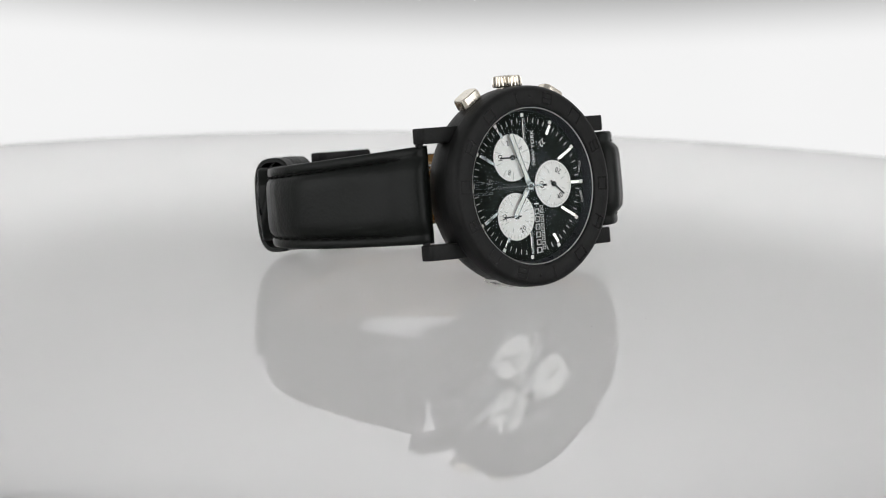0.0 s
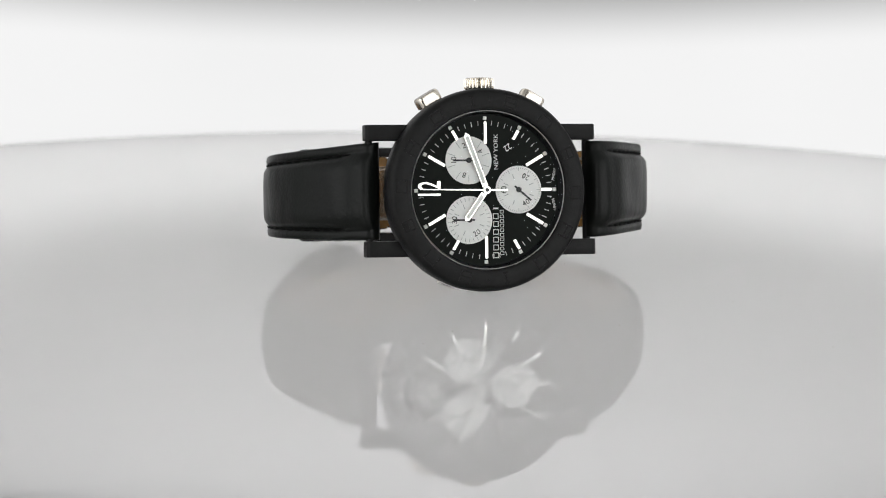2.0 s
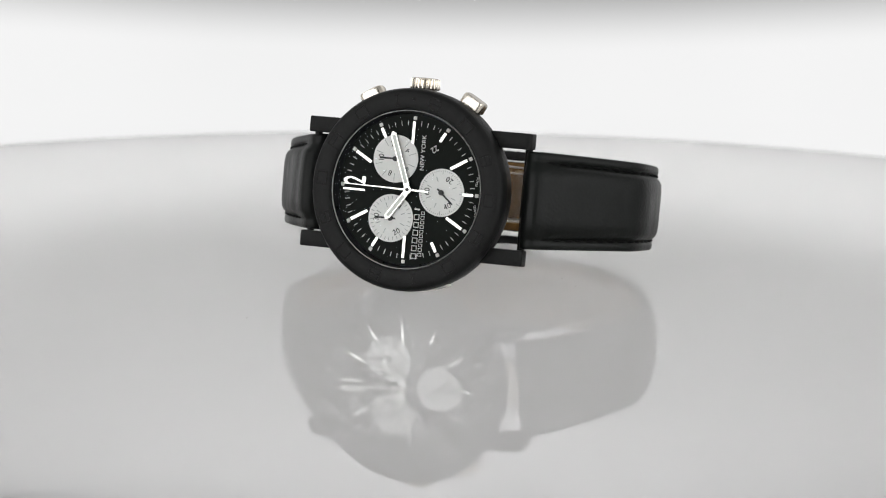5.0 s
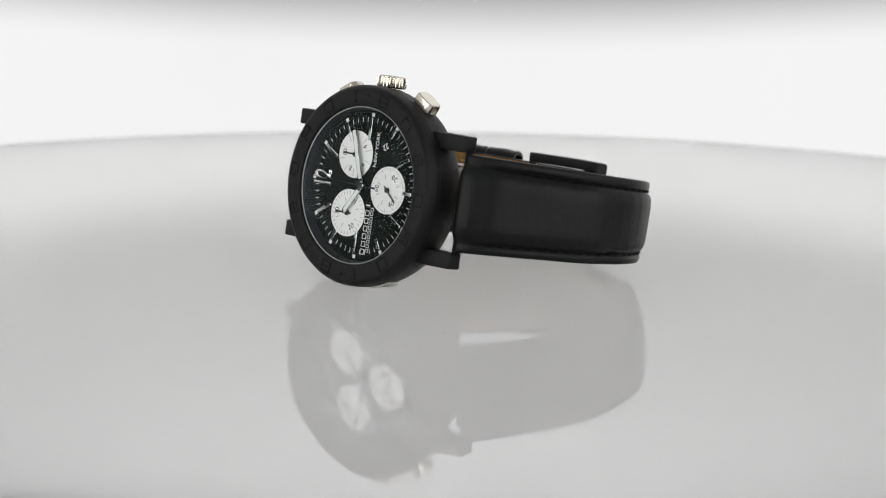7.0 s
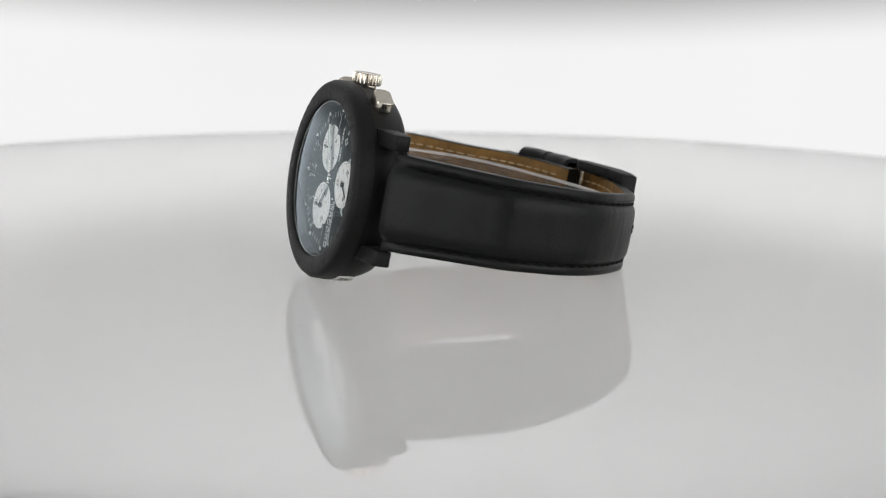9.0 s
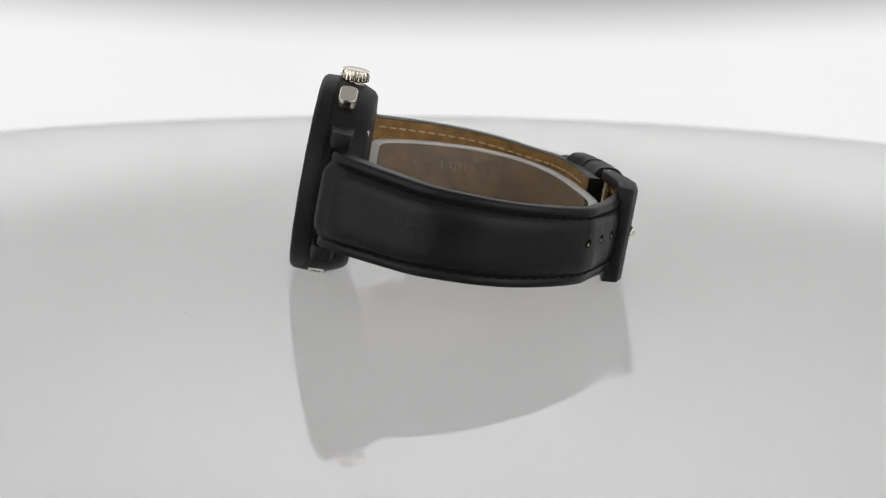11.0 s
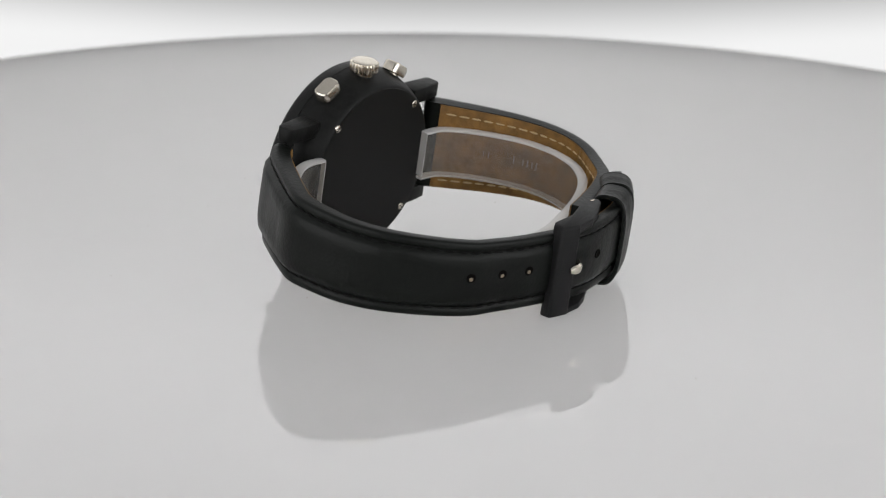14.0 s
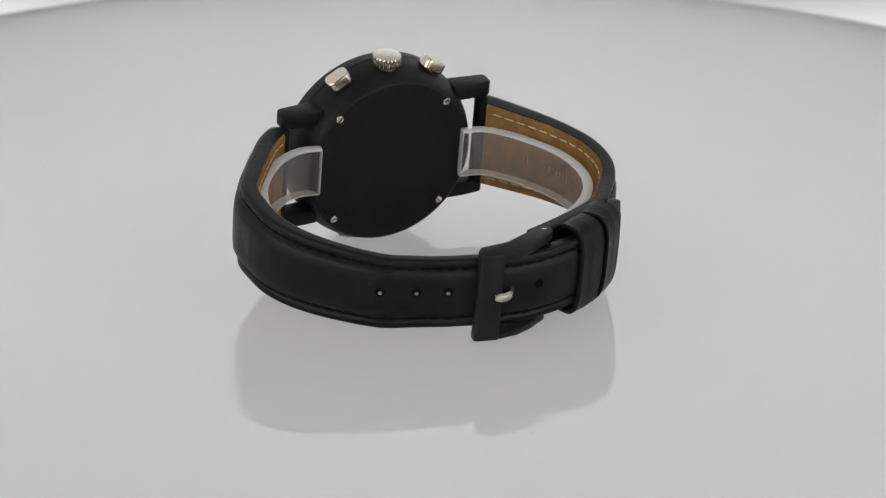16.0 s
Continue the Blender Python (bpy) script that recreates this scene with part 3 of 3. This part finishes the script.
    # hour, minute and sweep pointers
    for name, a, length, wide, y, lab in (("hour_hand", 10 + 11 / 60, 7.6, 0.62, -0.62, "polished hour hand with white fill"), ("minute_hand", 11.6 / 5, 12.1, 0.62, -0.86, "polished minute hand with white fill")):
        m = upright(a)
        out = [(-wide, 0.9), (-wide, length - 0.7), (0, length), (wide, length - 0.7), (wide, 0.9), (0.3, -0.4), (-0.3, -0.4)]
        bm = prism(out, y - 0.11, y + 0.05, 0.05, 1)
        bmesh.ops.transform(bm, matrix=m, verts=bm.verts)
        hand = part(name, bm, M_POLISH, watch, lab)
        fill = prism([(-wide * 0.60, 1.4), (-wide * 0.60, length - 0.8), (wide * 0.60, length - 0.8), (wide * 0.60, 1.4)], y - 0.14, y - 0.10)
        bmesh.ops.transform(fill, matrix=m, verts=fill.verts)
        part("lume_fill", fill, M_LUME, hand, "white luminous fill")
    m = upright(0.03)
    bm = prism([(-0.20, -4.3), (-0.08, 13.6), (0.08, 13.6), (0.20, -4.3)], -1.12, -1.04, 0.02, 1)
    bmesh.ops.transform(bm, matrix=m, verts=bm.verts)
    second = part("second_hand", bm, M_POLISH, watch, "thin polished sweep hand")
    part("hand_cap", lathe([(0, -1.30), (0.78, -1.30), (0.88, -1.22), (0.9, -0.5), (0, -0.5)], 28, closed=False), M_POLISH, second)
    part("cap_centre", lathe([(0, -1.38), (0.38, -1.37), (0.42, -1.2), (0, -1.2)], 20, closed=False), M_INK, second, "dark cap centre")
    glass = part("crystal", lathe([(0, -2.55), (8, -2.5), (15.2, -2.35), (15.72, -2.15)], 120, closed=False), M_CRYSTAL, watch, "clear domed sapphire crystal")
    glass.visible_shadow = False


# plan curves of the strap's outer face, from the lug round to the back
B_PATH = [(21.7, 3.3), (24.9, 3.2), (28.9, 6.3), (32.8, 11.3), (36.9, 17.2), (40.1, 22.9), (40.6, 29.4), (39.9, 35.9), (37.0, 42.6), (31.6, 49.2), (25.0, 54.9), (18.8, 57.5), (13.1, 59.5), (7.5, 61.0), (2.2, 62.4), (-3.8, 62.8), (-10.5, 61.8), (-17.0, 60.0), (-22.6, 57.0), (-27.4, 53.0), (-31.2, 48.2)]
A_PATH = [(-21.7, 3.5), (-24.1, 5.4), (-27.3, 9.4), (-31.1, 14.4), (-34.4, 19.8), (-36.8, 26.0), (-37.1, 32.6), (-35.2, 38.6), (-31.2, 44.3), (-26.8, 49.2), (-20.6, 52.6), (-14.0, 55.0), (-7.4, 57.0)]


def strap_piece(name, path, sign, watch, thick0, thick1, w0, w1, pad0, pad1, label, n=110, blunt=1.0, droop=0.0, reach=1.2):
    pts, run = spline(path, n)
    nrm = sided(pts, sign)

    def shape(s):
        ease = min(1.0, s * 1.7)
        w = w0 + (w1 - w0) * ease - 0.1 * max(0.0, 1 - s * run / 4.5)
        t = thick0 + (thick1 - thick0) * min(1, s * 2.2)
        pad = pad0 + (pad1 - pad0) * min(1, s * 1.6)
        pad *= 1 - 0.12 * math.exp(-((s * run - 6.0) / 1.7) ** 2)
        if s < 0.03:
            k = math.sqrt(max(0.05, 1 - (1 - s / 0.03) ** 2))
            return w, t, pad * k, k
        if s > 0.985 and blunt < 1:
            return w * (1 - (s - 0.985) / 0.015 * 0.45), t, pad * 0.3, 1.0
        return w, t, pad, 1.0

    def crease(s, z):
        along = s * run
        return 0.10 * noise.noise(Vector((along / 1.7, z / 7.0, 3.1 + sign))) * min(1, s * 2.5) + 0.16 * noise.noise(Vector((along / 8.0, z / 8.0, 7.7)))

    def outer(s):
        w, t, pad, k = shape(s)
        mid = -t / 2
        fade = min(1.0, max(0.0, (s * run - 5.0) / 4.0))
        half = []
        for z, o in ((w - 0.02, -t * 0.5), (w, -t * 0.25), (w - 0.10, -0.22), (w - 0.40, 0.0), (w - 1.1, 0.10), (w - 1.6, 0.02), (w - 2.0, -0.34 * fade), (w - 2.4, 0.25 * pad * (1 - fade)), (w - 2.8, 0.45 * pad), (w - 3.6, 0.85 * pad), (w - 5.2, pad), (w - 6.3, pad * 1.02), (1.0, pad * 1.03)):
            if z < w - 2.5:
                o += crease(s, z)
            half.append((z, mid + (o - mid) * k))
        under = [(w - 0.10, mid + (-t + 0.35 - mid) * k)]
        other = [(-z, o + (crease(s, -z) - crease(s, z) if z < w - 2.5 else 0)) for z, o in half]
        return [(-z, o) for z, o in under] + other + half[::-1] + under

    def inner(s):
        w, t, pad, k = shape(s)
        mid = -t / 2
        a, b = mid + (-t + 0.36 - mid) * k, mid + (-t - mid) * k
        return [(-w + 0.25, a), (w - 0.25, a), (w - 0.25, b + 0.1), (w - 0.6, b), (-w + 0.6, b), (-w + 0.25, b + 0.1)]

    def sag(section):
        return lambda s: [(z - droop * math.sin(math.pi * min(1, s * reach)), o) for z, o in section(s)]

    strap = part(name, ribbon(pts, nrm, sag(outer)), M_LEATHER, watch, label, angle=50)
    # the black outer leather is folded round the spring bar, so the lining starts beyond the fold
    fold = next(i for i in range(n) if i / (n - 1) * run > 3.4)
    s0 = fold / (n - 1)
    part("lining", ribbon(pts[fold:], nrm[fold:], lambda u: sag(inner)(s0 + (1 - s0) * u)), M_TAN, strap, "tan grained leather lining", angle=50)
    outside, inside = bmesh.new(), bmesh.new()
    count = int(run / 2.6)
    for side in (-1, 1):
        for i in range(2, count - 1):
            ends = []
            for u in (0.1, 0.72):
                s = (i + u) / count
                f = s * (n - 1)
                j = min(int(f), n - 2)
                q, nm = pts[j].lerp(pts[j + 1], f - j), nrm[j].lerp(nrm[j + 1], f - j)
                w, t, pad, k = shape(s)
                ends.append((q, nm, w, t, droop * math.sin(math.pi * min(1, s * reach))))
            (qa, na, wa, ta, da), (qb, nb, wb, tb, db) = ends
            capsule(outside, ((qa + na * -0.08).x, (qa + na * -0.08).y, side * (wa - 2.0) - da), ((qb + nb * -0.08).x, (qb + nb * -0.08).y, side * (wb - 2.0) - db), 0.24)
            capsule(inside, ((qa - na * (ta + 0.02)).x, (qa - na * (ta + 0.02)).y, side * (wa - 2.0) - da), ((qb - nb * (tb + 0.02)).x, (qb - nb * (tb + 0.02)).y, side * (wb - 2.0) - db), 0.20)
    tagged(part("outer_stitching", outside, M_THREAD, strap, "black stitching"), kind="stuff")
    tagged(part("lining_stitching", inside, M_PALE_THREAD, strap, "pale stitching"), kind="stuff")
    return strap, pts, nrm, lambda s: shape(s)[2] * 1.03 + crease(s, 0.9)


def build_strap(watch):
    long_strap, pb, nb, shape_b = strap_piece("hole_strap", B_PATH, 1, watch, 4.2, 2.5, 9.75, 7.5, 1.6, 0.55, "black padded calf-leather strap half with punched holes", 170, blunt=0.5, droop=-0.42, reach=1.9)
    short_strap, pa, na, shape_a = strap_piece("buckle_strap", A_PATH, -1, watch, 4.2, 3.0, 9.75, 7.8, 1.5, 0.6, "black padded calf-leather strap half carrying the buckle", 120, droop=0.6)

    def near(pts, nrm, x, back=True):
        j = min((i for i in range(len(pts)) if pts[i].y > 40), key=lambda i: abs(pts[i].x - x))
        return pts[j], nrm[j], j / (len(pts) - 1)

    # punched holes: the strap is uncut; raised black discs stand in for their shade
    for x in (25.2, 19.0, 13.3, -5.2):
        q, nm, s = near(pb, nb, x)
        yaw = math.degrees(math.atan2(nm.y, nm.x)) - 90
        c = q + nm * (shape_b(s) + 0.06)
        m = pose(c.x * MM, c.y * MM, 0.9 * MM, 0, 0, yaw)
        bm = lathe([(0, 0.0), (0.66, 0.0), (0.80, 0.05), (0.94, -0.02), (0.94, -0.5), (0, -0.5)], 20, closed=False)
        bmesh.ops.transform(bm, matrix=m, verts=bm.verts)
        hole = part("punched_hole", bm, M_HOLE, long_strap, "small black disc for the shade in a punched hole")
        if x > 0:
            # small pale disc laid on top as a painted glint
            bm = lathe([(0, 0.03), (0.38, 0.03), (0.44, -0.05), (0, -0.05)], 14, closed=False)
            bmesh.ops.transform(bm, matrix=m @ pose(0, 0, -0.22 * MM), verts=bm.verts)
            part("hole_glint", bm, M_GLINT, hole, "pale disc painted as the glint in the hole")
    # keepers: two leather loops round both layers
    for x, wide in ((-17.6, 6.6), (-23.9, 6.0)):
        q, nm, s = near(pb, nb, x)
        yaw = math.degrees(math.atan2(nm.y, nm.x)) - 90
        bm = bmesh.new()
        sect = [(-wide / 2, 0.0), (-wide / 2, 0.6), (-wide / 2 + 0.25, 0.85), (-wide / 2 + 0.9, 0.78), (-0.4, 0.95), (0.5, 0.9), (wide / 2 - 0.9, 0.78), (wide / 2 - 0.25, 0.85), (wide / 2, 0.6), (wide / 2, 0.0)]
        loop = []
        hz, hy, p = 8.9, 3.35, 2 / 3.4
        for k in range(40):
            a = 2 * math.pi * (k + 0.5) / 40
            ca, sa = math.cos(a), math.sin(a)
            y, z = hy * math.copysign(abs(ca) ** p, ca), hz * math.copysign(abs(sa) ** p, sa)
            out = Vector((math.copysign(abs(y / hy) ** 2.4, y) / hy, math.copysign(abs(z / hz) ** 2.4, z) / hz)).normalized()
            loop.append((y, z, out.x, out.y))
        rings = [[bm.verts.new((u * MM, (cx + o * ux) * MM, (cy + o * uy) * MM)) for u, o in sect] for cx, cy, ux, uy in loop]
        for i in range(len(rings)):
            a, b = rings[i], rings[(i + 1) % len(rings)]
            for k in range(len(sect)):
                m = (k + 1) % len(sect)
                bm.faces.new((a[k], a[m], b[m], b[k]))
        c = q - nm * 2.7
        bmesh.ops.transform(bm, matrix=pose(c.x * MM, c.y * MM, -0.4 * MM, 0, 0, yaw), verts=bm.verts)
        part("keeper", bm, M_LEATHER, short_strap, "black leather keeper loop", angle=45)
    return long_strap, short_strap


def build_buckle(watch):
    # body: a bar across the strap and two arms back to the hinge
    bm = bmesh.new()
    yaw = -14.0
    m = pose(0.25 * MM, 62.6 * MM, 0.0 * MM, 0, 0, yaw)
    block(2.7, 7.6, -0.6, 2.5, -10.3, 9.6, 0.6, 3, bm, m)
    for s in (-1, 1):
        lo, hi = (7.7, 9.7) if s > 0 else (-10.4, -8.5)
        arm = bmesh.new()
        out = [(7.2, -0.7), (7.2, 2.2), (3.0, 2.2), (-1.2, 0.9), (-4.6, -1.6), (-6.8, -3.8), (-8.2, -5.0), (-8.6, -6.3), (-7.6, -7.6), (-5.8, -7.4), (-3.0, -5.4), (1.4, -2.4)]
        a = [arm.verts.new((x * MM, y * MM, lo * MM)) for x, y in out]
        b = [arm.verts.new((x * MM, y * MM, hi * MM)) for x, y in out]
        arm.faces.new(a)
        arm.faces.new(b)
        for i in range(len(out)):
            j = (i + 1) % len(out)
            arm.faces.new((a[i], a[j], b[j], b[i]))
        bmesh.ops.recalc_face_normals(arm, faces=arm.faces)
        bmesh.ops.bevel(arm, geom=arm.edges[:], offset=0.3 * MM, segments=2, affect="EDGES", profile=0.5)
        bmesh.ops.transform(arm, matrix=m, verts=arm.verts)
        join(bm, arm)
    buckle = part("buckle", bm, M_BUCKLE, watch, "matte black carbon pin buckle", angle=40)
    bar = lathe([(0, -8.8), (0.8, -8.8), (0.8, 8.8), (0, 8.8)], 16, closed=False)
    bmesh.ops.transform(bar, matrix=m @ pose(-6.8 * MM, -6.2 * MM, 0, 90), verts=bar.verts)
    part("hinge_bar", bar, M_GOLD, buckle)
    for z in (-10.42, 9.72):
        part("pin_end", block(-7.3, -6.4, -6.4, -6.0, z - 0.04, z + 0.04, 0.0, m=m), M_GOLD, buckle, "steel hinge pin end")
    # tongue
    pts, _ = spline([(0.2, 0.6), (1.0, 2.0), (2.2, 2.75), (4.0, 2.85)], 14)
    nrm = sided(pts, -1)
    tongue = ribbon(pts, nrm, lambda s: [(z * g, o * g) for g in (1.0 if s < 0.8 else 1.0 - (s - 0.8) * 2.2,) for z, o in ((-0.9, 0.0), (-0.65, 0.5), (0.0, 0.68), (0.65, 0.5), (0.9, 0.0), (0.6, -0.4), (-0.6, -0.4))])
    bmesh.ops.transform(tongue, matrix=m @ pose(0.4 * MM, 0, 0.3 * MM) @ Matrix.Diagonal((1.0, 1, 1.05, 1)), verts=tongue.verts)
    part("tongue", tongue, M_GOLD, buckle, "polished steel buckle tongue")


def build_cuff():
    cuff = thing("strap_support", "curved milky clear plastic support inside the watch strap", "plastic support")
    path = [(16.4, 9.2), (21.0, 8.6), (26.0, 10.6), (30.8, 15.0), (34.4, 20.6), (36.2, 27.0), (36.0, 34.0), (33.4, 40.6), (28.6, 46.6), (22.4, 51.0), (15.6, 54.0), (8.6, 55.8), (1.4, 55.4), (-6.6, 53.0), (-14.4, 50.2), (-20.8, 47.0), (-26.0, 43.0), (-29.6, 37.8), (-31.0, 31.6), (-30.2, 25.0), (-27.3, 18.8), (-23.9, 13.9), (-20.0, 10.4), (-15.6, 9.6)]
    pts, run = spline(path, 140)
    nrm = sided(pts, 1)

    def lift(s):
        return 1.2 * (1 - s) ** 4 - 0.4 * s

    band = part("band", ribbon(pts, nrm, lambda s: [(z + lift(s), o) for z, o in ((-4.9, -1.05), (-4.9, 0.9), (4.9, 0.9), (4.9, -1.05))]), M_PLASTIC, cuff, "milky see-through band", angle=50)
    for side in (-1, 1):
        rim = part("rim", ribbon(pts, nrm, lambda s: [(side * 4.92 + lift(s), -1.08), (side * 4.92 + lift(s), 0.93), (side * 5.2 + lift(s), 0.93), (side * 5.35 + lift(s), 0.75), (side * 5.35 + lift(s), -0.9), (side * 5.2 + lift(s), -1.08)]), M_FROST, cuff, "frosted plastic edge", angle=50)
        rim.visible_shadow = False
    for k in (0, -1):
        q, nm = pts[k], nrm[k]
        yaw = math.degrees(math.atan2(nm.y, nm.x)) - 90
        end = part("end_edge", block(-0.12, 0.12, -1.07, 0.92, -4.9, 4.9, 0.05, 1, m=pose(q.x * MM, q.y * MM, (lift(0) if k == 0 else 0) * MM, 0, 0, yaw)), M_FROST, cuff)
        end.visible_shadow = False
    band.visible_shadow = False
    # unreadable printing as plain bars
    for s, wide, tall in ((0.905, 0.22, 1.6), (0.912, 0.22, 1.2), (0.83, 0.25, 1.8), (0.838, 0.25, 1.4), (0.847, 0.25, 1.8), (0.856, 0.25, 1.4), (0.864, 0.25, 1.8)):
        j = int(s * 139)
        q, nm = pts[j], nrm[j]
        yaw = math.degrees(math.atan2(nm.y, nm.x)) - 90
        c = q + nm * -1.12
        part("printed_bar", block(-wide / 2, wide / 2, -0.03, 0.03, -tall / 2, tall / 2, 0.0, m=pose(c.x * MM, c.y * MM, 0.6 * MM, 0, 0, yaw)), M_FAINT, cuff)
    return cuff


def build_dust(table):
    for r, a, size in DUST:
        bm = bmesh.new()
        bmesh.ops.create_icosphere(bm, subdivisions=1, radius=size * MM)
        for v in bm.verts:
            v.co = Vector((v.co.x * (1 + 0.5 * noise.noise(v.co * 9000)), v.co.y, v.co.z * 0.4 + size * 0.3 * MM))
        bmesh.ops.transform(bm, matrix=pose(r * math.cos(radians(a)) * MM, r * math.sin(radians(a)) * MM, 0), verts=bm.verts)
        part("dust_speck", bm, M_DUST, table)


DUST = [(33.1, -12.8, 0.13), (80.4, 74.9, 0.15), (75.9, -107.0, 0.12), (65.3, -102.6, 0.14), (66.5, -74.2, 0.12), (103.7, -60.9, 0.12), (66.3, -44.4, 0.13), (27.1, -1.0, 0.09), (69.6, -144.6, 0.12), (48.3, -156.5, 0.11), (64.3, -90.8, 0.10)]

build_setting()
build_panel()
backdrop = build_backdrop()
turntable = build_turntable()
build_dust(turntable)
watch = thing("wristwatch", "black carbon chronograph wristwatch with black leather strap on its side", "watch")
build_case(watch)
build_crown(watch)
build_dial(watch)
build_strap(watch)
build_buckle(watch)
cuff = build_cuff()

# ---------------------------------------------------------------- what moves
WATCH_REST = pose(0.00294, -0.02431, 0.01998) @ pose(0, 0, 0, -9.52) @ pose(0, 0, 0, 0, 1.02, 0)
TURN = [(0.0, 38.94), (0.5, 32.98), (1.0, 27.06), (1.5, 21.13), (2.0, 15.18), (2.5, 9.21), (3.0, 3.23), (3.5, -2.77), (4.0, -8.77), (4.5, -14.74), (5.0, -20.66), (5.5, -26.58),
        (6.0, -32.5), (6.5, -38.42), (7.0, -44.38), (7.5, -50.33), (8.0, -56.29), (8.5, -62.26), (9.0, -68.25), (9.5, -74.25), (10.0, -80.26), (10.5, -86.27), (11.0, -92.27), (11.5, -98.27),
        (12.0, -104.27), (12.5, -110.28), (13.0, -116.28), (13.5, -122.29), (14.0, -128.32), (14.5, -134.34), (15.0, -140.35), (15.5, -146.34), (16.0, -152.33)]


def motions():
    walk(turntable, [(t, pose(0, 0, 0, 0, 0, a)) for t, a in TURN])
    walk(watch, [(t, pose(0, 0, 0, 0, 0, a) @ WATCH_REST) for t, a in TURN])
    walk(cuff, [(t, pose(0, 0, 0, 0, 0, a) @ WATCH_REST) for t, a in TURN])
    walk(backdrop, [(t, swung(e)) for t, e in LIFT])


motions()
